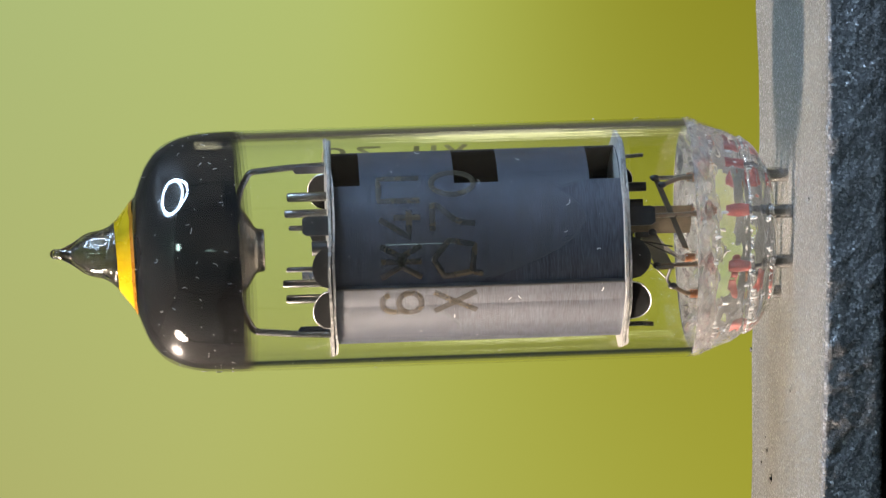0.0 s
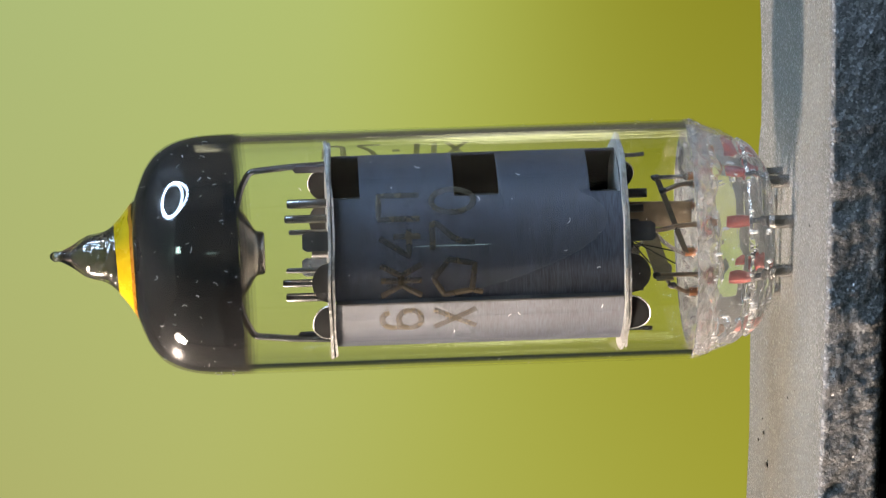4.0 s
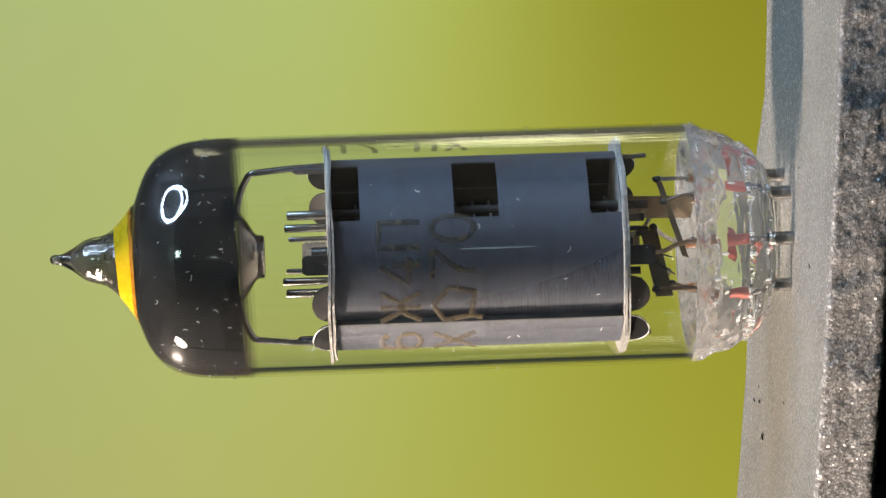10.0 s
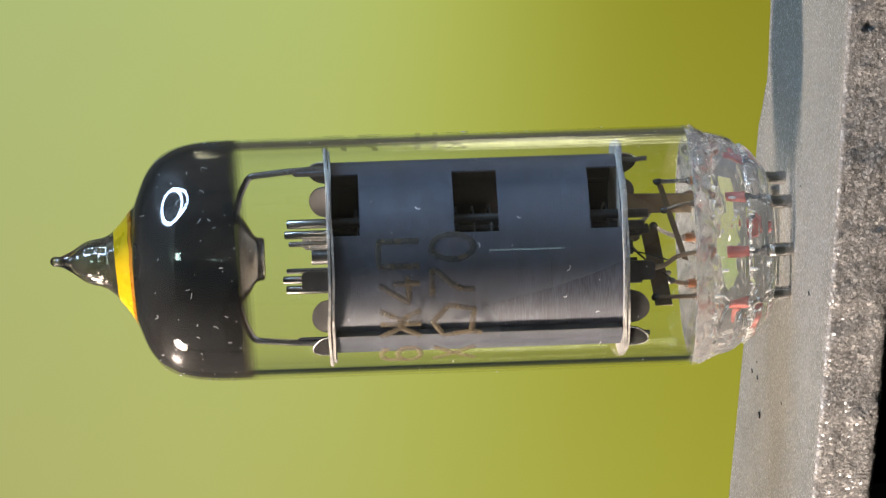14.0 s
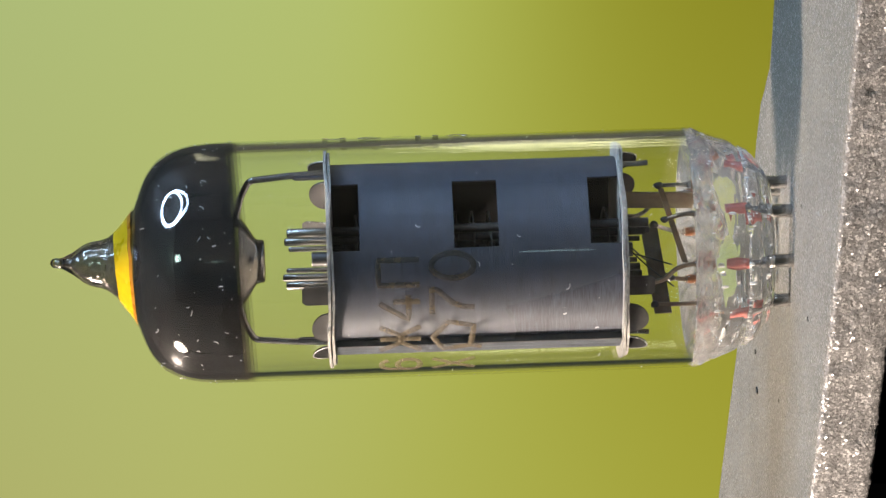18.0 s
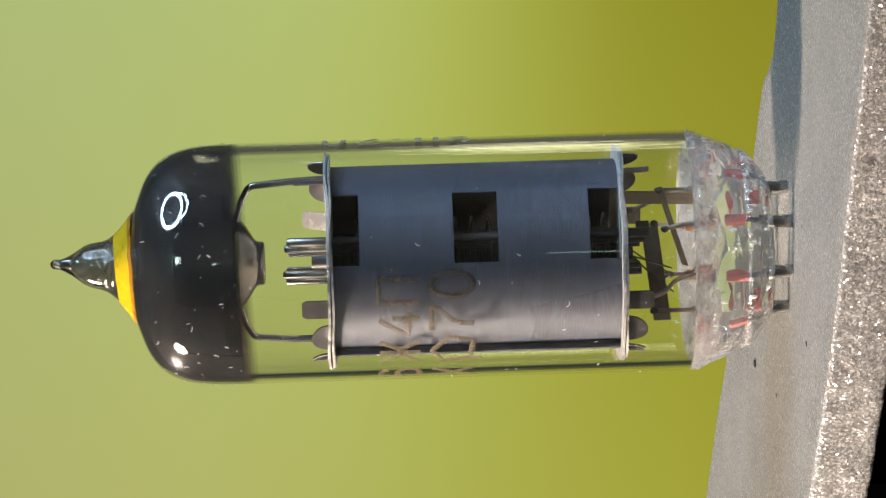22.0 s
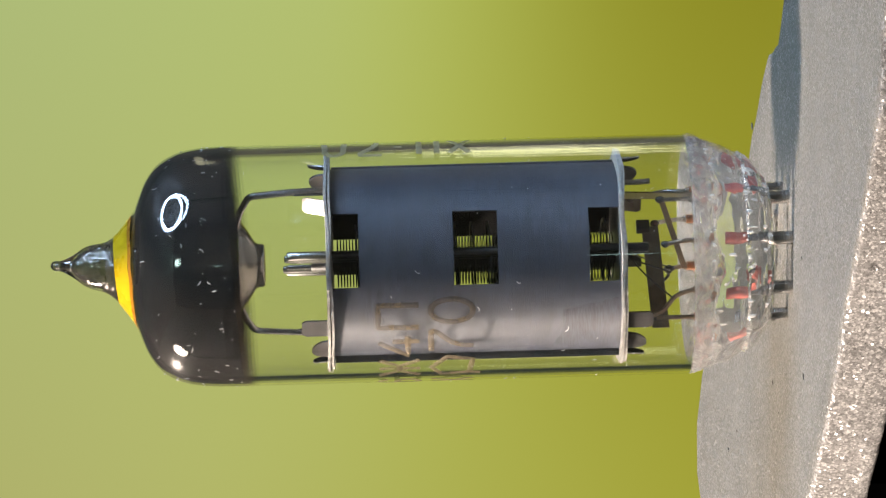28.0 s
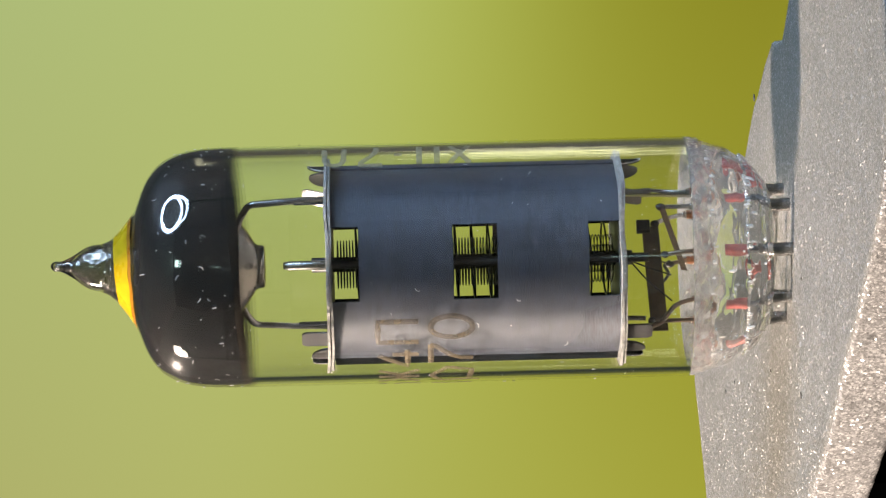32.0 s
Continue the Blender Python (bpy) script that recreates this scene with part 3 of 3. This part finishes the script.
def mica(z, r, name):
    """Two flaky layers with small teeth that grip the glass."""
    for k, (dz, thick, shrink) in enumerate(((0.12, 0.20, 0.0), (-0.10, 0.18, 0.15))):
        bm = bmesh.new()
        rings = ([], [], [])
        for j in range(180):
            a = j * 2
            tooth = 0.14 * max(0.0, math.cos(radians(a * 4 + 20))) ** 10
            rr = r - shrink + tooth + 0.12 * noise.noise(Vector((j * 0.35, z, k))) + 0.10 * noise.noise(Vector((j * 1.3, z, k)))
            wave = 0.22 * noise.noise(Vector((math.cos(radians(a)) * 2, math.sin(radians(a)) * 2, z + k)))
            for ring, (q, h) in zip(rings, ((6.3, 0), (rr, wave), (rr, wave))):
                ring.append((q, a, h))
        hi_in = [bm.verts.new(pol(q, a, z + dz + thick / 2)) for q, a, h in rings[0]]
        hi = [bm.verts.new(pol(q, a, z + dz + h + thick / 2)) for q, a, h in rings[1]]
        lo = [bm.verts.new(pol(q - 0.03, a, z + dz + h - thick / 2)) for q, a, h in rings[2]]
        lo_in = [bm.verts.new(pol(q, a, z + dz - thick / 2)) for q, a, h in rings[0]]
        for a, b in ((hi_in, hi), (hi, lo), (lo, lo_in)):
            for j in range(180):
                i = (j + 1) % 180
                bm.faces.new((a[j], a[i], b[i], b[j]))
        bm.faces.new(hi_in)
        bm.faces.new(lo_in)
        part(name, bm, MICA, TUBE, "flaky pale grey mica spacer disc", smooth=False)


mica(TOP_MICA, 8.0, "mica_disc")
mica(LOW_MICA, 8.0, "mica_disc")

PIN_ANGLES = [335 - 45 * k for k in range(8) if k != 3]


def lead_line(angle):
    """The run of each inner lead above the glass."""
    p = pol(4.76, angle, 0)
    top = {65: [(p, 1205), (pol(4.9, 70, 0), 1175), (pol(6.6, 100, 0), 1150), (pol(6.8, 104, 0), 1125)],
           290: [(p, 1215), (pol(5.1, 288, 0), 1185), (pol(6.5, 284, 0), 1160), (pol(6.85, 283, 0), 1130)],
           245: [(p, 1200), (p, 1150)],
           110: [(p, 1210), (pol(3.6, 100, 0), 1180), (Vector((0.4, 2.6, 0)), 1160)],
           335: [(p, 1200), (pol(4.3, 333, 0), 1170)],
           20: [(p, 1210), (p, 1165)],
           155: [(p, 1215), (pol(3.9, 160, 0), 1190)]}[angle]
    return [(p.x, p.y, zx(1240))] + [(q.x, q.y, zx(x)) for q, x in top]


def pins():
    for a in PIN_ANGLES:
        p = pol(4.76, a, 0)
        x, y = p.x, p.y
        pin = part("pin", lathe([(0, zx(1341)), (0.46, zx(1341)), (0.5, zx(1343)), (0.5, zx(1413)), (0.46, zx(1416)), (0.3, zx(1418)), (0, zx(1418))], 20, centre=(x, y)), WIRE, TUBE, "grey metal contact pin")
        neck = lathe([(0, zx(1297)), (0.20, zx(1298)), (0.20, zx(1314)), (0.36, zx(1318)), (0.30, zx(1324)), (0.42, zx(1330)), (0.36, zx(1336)), (0.47, zx(1340.5)), (0, zx(1340.8))], 16, centre=(x, y))
        for v in neck.verts:
            k = 1 + 0.35 * noise.noise(v.co * 3.0)
            v.co.x, v.co.y = x + (v.co.x - x) * k, y + (v.co.y - y) * k
        part("weld", neck, DARK_METAL, pin, "blackened weld inside the glass")
        part("seal", lathe([(0, zx(1263)), (0.34, zx(1264)), (0.38, zx(1280)), (0.34, zx(1297)), (0, zx(1298))], 16, centre=(x, y)), SEAL, TUBE, "brick-red oxidised glass seal")
        run = lead_line(a)
        low = wire(rounded([(x, y, zx(1243)), (x, y, zx(1222))], 0.3), 0.23)
        lead = part("lead", wire(rounded(run, 1.2), 0.17), LEAD if a in (245, 290, 335, 155) else WIRE, TUBE, "bent browned lead wire")
        part("sleeve", low, COPPER, lead, "orange-red copper sleeve")
        bm = bmesh.new()
        bmesh.ops.create_icosphere(bm, subdivisions=2, radius=0.27, matrix=Matrix.Translation(run[-1]) @ Matrix.Diagonal((1, 1, 1.3, 1)))
        for v in bm.verts:
            v.co += Vector((1, 1, 1)) * 0.07 * noise.noise(v.co * 2.3)
        part("weld", bm, TAB_METAL, lead, "dark lumpy weld at the wire's end")


pins()


def beads():
    """Glass drawn up round each lead, and bright beads added as glints in the plug."""
    for a in PIN_ANGLES:
        p = pol(4.76, a, 0)
        bead = part("glass_bead", lathe([(0.18, zx(1214)), (0.26, zx(1217)), (0.36, zx(1223)), (0.42, zx(1230)), (0.55, zx(1236)), (0.40, zx(1239)), (0.18, zx(1239))], 20, True, centre=(p.x, p.y)), GLASS, TUBE, "glass bead round a lead")
        bead.visible_shadow = False
    rnd = random.Random(9)
    bm = bmesh.new()
    # pale beads scattered near the surface imitate the sparkle of the glass
    for k in range(420):
        a, x = rnd.uniform(0, 360), rnd.choice((rnd.uniform(1262, 1345), rnd.uniform(1306, 1318), rnd.uniform(1336, 1350), rnd.uniform(1240, 1250)))
        edge = rp(197 - max(0, x - 1264) * 0.42) if x < 1310 else rp(176 - (x - 1310) * 0.95)
        r = edge - rnd.uniform(0.2, 0.8)
        bmesh.ops.create_icosphere(bm, subdivisions=2, radius=rnd.choice((0.04, 0.05, 0.07, 0.09, 0.13)), matrix=Matrix.Translation(pol(r, a, zx(x))) @ Matrix.Diagonal((1, rnd.uniform(0.6, 1.4), rnd.uniform(0.6, 2.6), 1)))
    tagged(part("glint_beads", bm, GLINT_BEAD, TUBE, "small bright beads standing in for glints in the pressed glass"), kind="stuff")


beads()


def strip(a, b, wide, way, material, label, thick=0.1):
    """A flat strip from a to b, wide along way."""
    a, b, way = Vector(a), Vector(b), Vector(way).normalized()
    d = (b - a).normalized()
    side = d.cross(way).normalized()
    m = Matrix((d, way, side)).transposed().to_4x4()
    m.translation = a
    n = (b - a).length
    return part("strap", sheet([(0, -wide / 2), (n, -wide / 2), (n, wide / 2), (0, wide / 2)], thick, m), material, TUBE, label, smooth=False)


def straps():
    c = pol(1.6, 230, 0)
    d = pol(1, 72, 0)
    a, b = c - d * 4.0, c + d * 3.9
    strip((a.x, a.y, zx(1163)), (b.x, b.y, zx(1152)), 1.25, (0, 0, 1), BROWN_METAL, "dark browned connecting strap")
    part("strap_clip", block(0.55, 0.95, 1.0, (b.x, b.y, zx(1140)), 0.08), TAB_METAL, TUBE, "dark folded clip on the strap's end")
    p = pol(4.6, 20, 0)
    strip((p.x, p.y, zx(1168)), (-0.9, -0.7, zx(1210)), 0.5, (0.35, 0, 1), BROWN_METAL, "narrow slanting link strip")
    q = pol(4.8, 73, 0)
    t = pol(1, 333, 0)
    strip((q.x, q.y, zx(1098)), (q.x * 0.95, q.y * 0.95, zx(1234)), 2.3, t, BROWN_METAL, "broad brown sheet-metal leg")
    for k, (s, e) in enumerate((((0.25, 0.1), (-3.4, 1.3)), ((-0.25, -0.1), (-0.7, -1.2)), ((0.2, -0.3), (-1.4, -3.0)))):
        part("heater_wire", wire(rounded([(s[0], s[1], zx(1112)), ((s[0] + e[0]) / 2 + 0.2, (s[1] + e[1]) / 2, zx(1140)), (e[0], e[1], zx(1186))], 1.2), 0.06, 6), DARK_METAL, TUBE, "thin dark heater wire")
    part("tie_wire", wire(rounded([(-3.7, 1.6, zx(1190)), (-3.2, 1.0, zx(1178)), (-2.0, -0.4, zx(1186)), (-1.4, -1.6, zx(1168))], 0.8), 0.12, 8), DARK_METAL, TUBE, "dark bent tie wire")
    for a in (17, 197):
        p = pol(6.5, a, 0)
        part("support_stub", wire([(p.x, p.y, LOW_MICA), (p.x, p.y, zx(1125)), (p.x * 1.01, p.y * 1.01, zx(1146))], 0.2, 10, 0.6), WIRE, TUBE, "flattened wire end under the mica")


straps()


def getter_holder():
    a = 17.0
    for s in (0, 180):
        part("support_wire", wire(rounded([pol(6.55, a + s, TOP_MICA), pol(6.42, a + s, zx(515)), pol(6.15, a + s, zx(446)), pol(4.9, a + s, zx(430)), pol(3.3, a + s, zx(420)), pol(2.7, a + s, zx(422))], 0.4), 0.25), WIRE, TUBE, "bent nickel support wire")
        q = pol(6.2, a + s, 0)
        plate = sheet([(zx(578), -0.35), (zx(527), -0.35), (zx(522), 0), (zx(527), 0.35), (zx(578), 0.35)], 0.12, Matrix.Translation((q.x, q.y, 0)) @ Matrix.Rotation(radians(a + s + 30), 4, "Z") @ Matrix.Rotation(radians(-90), 4, "Y"))
        part("weld_plate", plate, NICKEL, TUBE, "small grey plate welded to the support wire", smooth=False)
    part("getter_cup", lathe([(3.4, zx(426)), (3.22, zx(429)), (2.85, zx(436)), (2.4, zx(443)), (1.98, zx(449)), (1.72, zx(453)), (1.62, zx(458)), (1.6, zx(465)), (1.5, zx(468)), (1.3, zx(469)), (0, zx(469)), (0, zx(467)), (1.3, zx(466)), (1.48, zx(463)), (1.5, zx(457)), (1.6, zx(451)), (1.9, zx(446)), (2.75, zx(434)), (3.1, zx(428)), (3.3, zx(425))], 48, True), CUP_METAL, TUBE, "shallow bent nickel getter cup")


getter_holder()


# ---- gold marking on the glass, drawn in single strokes
def curl(cx, cy, rx, ry, a0, a1, n=16):
    return [(cx + rx * math.cos(radians(a0 + (a1 - a0) * i / n)), cy + ry * math.sin(radians(a0 + (a1 - a0) * i / n))) for i in range(n + 1)]


GLYPHS = {
    "6": [curl(0.5, 0.30, 0.40, 0.28, 0, 360), [(0.12, 0.34), (0.14, 0.62)] + curl(0.5, 0.68, 0.37, 0.30, 180, 25)],
    "Zhe": [[(0.5, 0), (0.5, 1)], [(0.0, 0.0), (0.35, 0.5), (0.0, 1.0)], [(1.0, 0.0), (0.65, 0.5), (1.0, 1.0)], [(0.35, 0.5), (0.65, 0.5)]],
    "4": [[(0.70, 1.0), (0.0, 0.28), (1.0, 0.28)], [(0.74, 0.66), (0.74, 0.0)]],
    "Pe": [[(0.05, 0), (0.05, 1), (0.95, 1), (0.95, 0)]],
    "X": [[(0.05, 0), (0.95, 1)], [(0.05, 1), (0.95, 0)]],
    "I": [[(0.5, 0), (0.5, 1)]],
    "-": [[(0.15, 0.5), (0.85, 0.5)]],
    "7": [[(0.0, 1.0), (0.95, 1.0), (0.88, 0.86), (0.42, 0.52), (0.27, 0.28), (0.24, 0.0)]],
    "0": [curl(0.5, 0.5, 0.45, 0.5, 0, 360, 24)],
    "stamp": [[(0.12, 0.10), (0.0, 0.75), (0.48, 1.0), (1.0, 0.62), (0.86, 0.02), (0.12, 0.10), (0.05, -0.16)]],
    "arch": [[(0.1, 0.05), (0.12, 0.7)] + curl(0.5, 0.72, 0.38, 0.26, 180, 0) + [(0.9, 0.1)]],
}


def marking(glyph, angle, z, high, wide, turned=0, ink=None, pen=0.43):
    """A glyph printed on the bulb, centred at an angle and a height; turned by quarter turns."""
    bm = bmesh.new()
    rg = rp(212.5)
    for line in GLYPHS[glyph]:
        pts = []
        for a, b in zip(line, line[1:]):
            for i in range(4):
                t = i / 4
                pts.append((a[0] + (b[0] - a[0]) * t, a[1] + (b[1] - a[1]) * t))
        pts.append(line[-1])
        uv = []
        for u, v in pts:
            u, v = (u - 0.5) * wide, (v - 0.5) * high
            for _ in range(turned):
                u, v = -v, u
            uv.append(Vector((u, v)))
        across = []
        for i, p in enumerate(uv):
            d = (uv[min(i + 1, len(uv) - 1)] - uv[max(i - 1, 0)])
            d = d.normalized() if d.length > 1e-9 else Vector((1, 0))
            o = Vector((-d.y, d.x)) * pen * 0.5
            rows = []
            for q, h in ((p + o, 0.012), (p, 0.03), (p - o, 0.012)):
                a = radians(angle) + q.x / rg
                rows.append(bm.verts.new(((rg + h) * math.cos(a), (rg + h) * math.sin(a), z + q.y)))
            across.append(rows)
        for a, b in zip(across, across[1:]):
            bm.faces.new((a[0], a[1], b[1], b[0]))
            bm.faces.new((a[1], a[2], b[2], b[1]))
    part("printed_mark", bm, ink or GOLD_INK, TUBE, "worn gold-brown printed character", smooth=False)


def lettering():
    z1, z2 = zx(701), zx(793)
    for g, a in (("6", 242.5), ("Zhe", 262.5), ("4", 280), ("Pe", 297)):
        marking(g, a, z1, 2.95, 2.0 if g != "Zhe" else 2.3)
    for g, a, wd in (("X", 242.5, 1.7), ("stamp", 263.5, 2.6), ("7", 283, 2.1), ("0", 299.5, 2.0)):
        marking(g, a, z2, 3.05, wd)
    for g, x, wd in (("X", 815, 1.6), ("I", 776, 0.4), ("I", 745, 0.4), ("-", 708, 0.8), ("7", 660, 1.7), ("arch", 597, 1.8)):
        marking(g, 34, zx(x), 2.9, wd, 1, PALE_INK)


lettering()


def flecks():
    """Lint and scratches that sit on the bulb."""
    rnd = random.Random(4)
    bm = bmesh.new()

    def fleck(a, z, size, curve):
        r = 0.03 + next(r0 + (r1 - r0) * (z - z0) / max(1e-9, z1 - z0) for (r0, z0), (r1, z1) in zip(OUT, OUT[1:]) if z0 <= z <= z1 and r0 > 3)
        way = rnd.uniform(0, math.tau)
        pts = []
        for i in range(6):
            t = (i / 5 - 0.5) * size
            way += curve
            pts.append((a + math.degrees(t * math.cos(way) / r), z + t * math.sin(way)))
        wire([pol(r, p, q) for p, q in pts], rnd.uniform(0.014, 0.028), 4, bm=bm)
    for k in range(150):
        x = rnd.uniform(420, 1190) if k % 3 else rnd.uniform(345, 425)
        fleck(rnd.uniform(0, 360), zx(x), rnd.choice((0.06, 0.07, 0.09, 0.12, 0.3)), rnd.uniform(-0.12, 0.12))
    for k in range(90):
        fleck(rnd.uniform(0, 360), zx(rnd.uniform(262, 420)), rnd.choice((0.12, 0.2, 0.3, 0.45)), rnd.uniform(-0.3, 0.3))
    for a, x, size in ((287.5, 993, 0.55), (300, 840, 0.4), (312, 908, 0.35), (318, 735, 0.45), (307, 690, 0.2), (266, 1040, 0.3), (274, 985, 0.3)):
        fleck(a, zx(x), size, 0.2)
    tagged(part("dust", bm, DUST, TUBE, "white lint and scratches on the glass"), kind="stuff")


flecks()


# ---- lamps on the table
def desk_lamp():
    t = tagged(new("desk_lamp"), "small black desk lamp with a round warm bulb", "lamp")
    back = look(KEY_AT - (CENTRE - KEY_AT).normalized() * 0.004, CENTRE)
    shade = part("shade", lathe([(20, 60), (24, 58), (50, 2), (52, 0), (53, 2), (27, 62), (20, 64)], 48, True), BLACK, t)
    shade.matrix_basis = back
    # glowing disc added behind the light to widen its bright spot on the dome
    disc = part("bulb", lathe([(0, 3), (42, 3), (44, 8), (30, 24), (0, 30)], 48), SPOT_GLOW, t, "warm glowing disc added for a wide lamp reflection")
    disc.matrix_basis = back
    p = KEY_AT / MM
    q = p + Vector(KEY_WAY) * 60
    part("arm", wire(rounded([q, q + Vector((-40, 0, -10)), (q.x - 60, q.y, 10), (q.x - 60, q.y, 6)], 20), 5), BLACK, t)
    part("base", lathe([(0, 0.5), (60, 0.5), (62, 3), (60, 8), (0, 10)], 48, centre=(q.x - 60, q.y)), BLACK, t)


def ring_lamp():
    t = tagged(new("ring_lamp"), "round cold-white ring lamp on a stand", "lamp")
    face = look(RING_AT, CENTRE)
    prof = [(122 + 10 * math.cos(k * math.tau / 12), 10 * math.sin(k * math.tau / 12)) for k in range(12)]
    tube = part("glow_ring", lathe(prof, 64, True), RING_GLOW, t, "glowing white ring tube")
    tube.matrix_basis = face
    body = part("housing", lathe([(104, 18), (104, 15), (138, 15), (139, 2), (141, 2), (141, 28), (104, 28)], 64, True), BLACK, t)
    body.matrix_basis = face
    p = face @ Vector((0, -0.141, 0.018)) / MM
    foot = Vector((p.x + 60, p.y, 6))
    part("arm", wire(rounded([p, p + Vector((50, 0, 10)), foot + Vector((0, 0, 60)), foot], 20), 5), BLACK, t)
    part("base", lathe([(0, 0.5), (60, 0.5), (62, 3), (60, 8), (0, 10)], 48, centre=(foot.x, foot.y)), BLACK, t)


desk_lamp()
ring_lamp()


# ---- all that turns, turns together about the turntable's axis
def motions():
    lean = Vector((0, 0, 1)).rotation_difference(Vector((-0.0323, -0.01105, 1))).to_matrix().to_4x4()
    stand = Matrix.Translation(Vector((0.219, -1.363, LIFT)) * MM) @ lean
    times = [k * 0.5 for k in range(65)]
    turn = [(t, Matrix.Rotation(radians(SPIN * t), 4, "Z")) for t in times]
    walk(TURNTABLE, turn)
    walk(SLAB, turn)
    walk(TUBE, [(t, m @ stand) for t, m in turn])


motions()
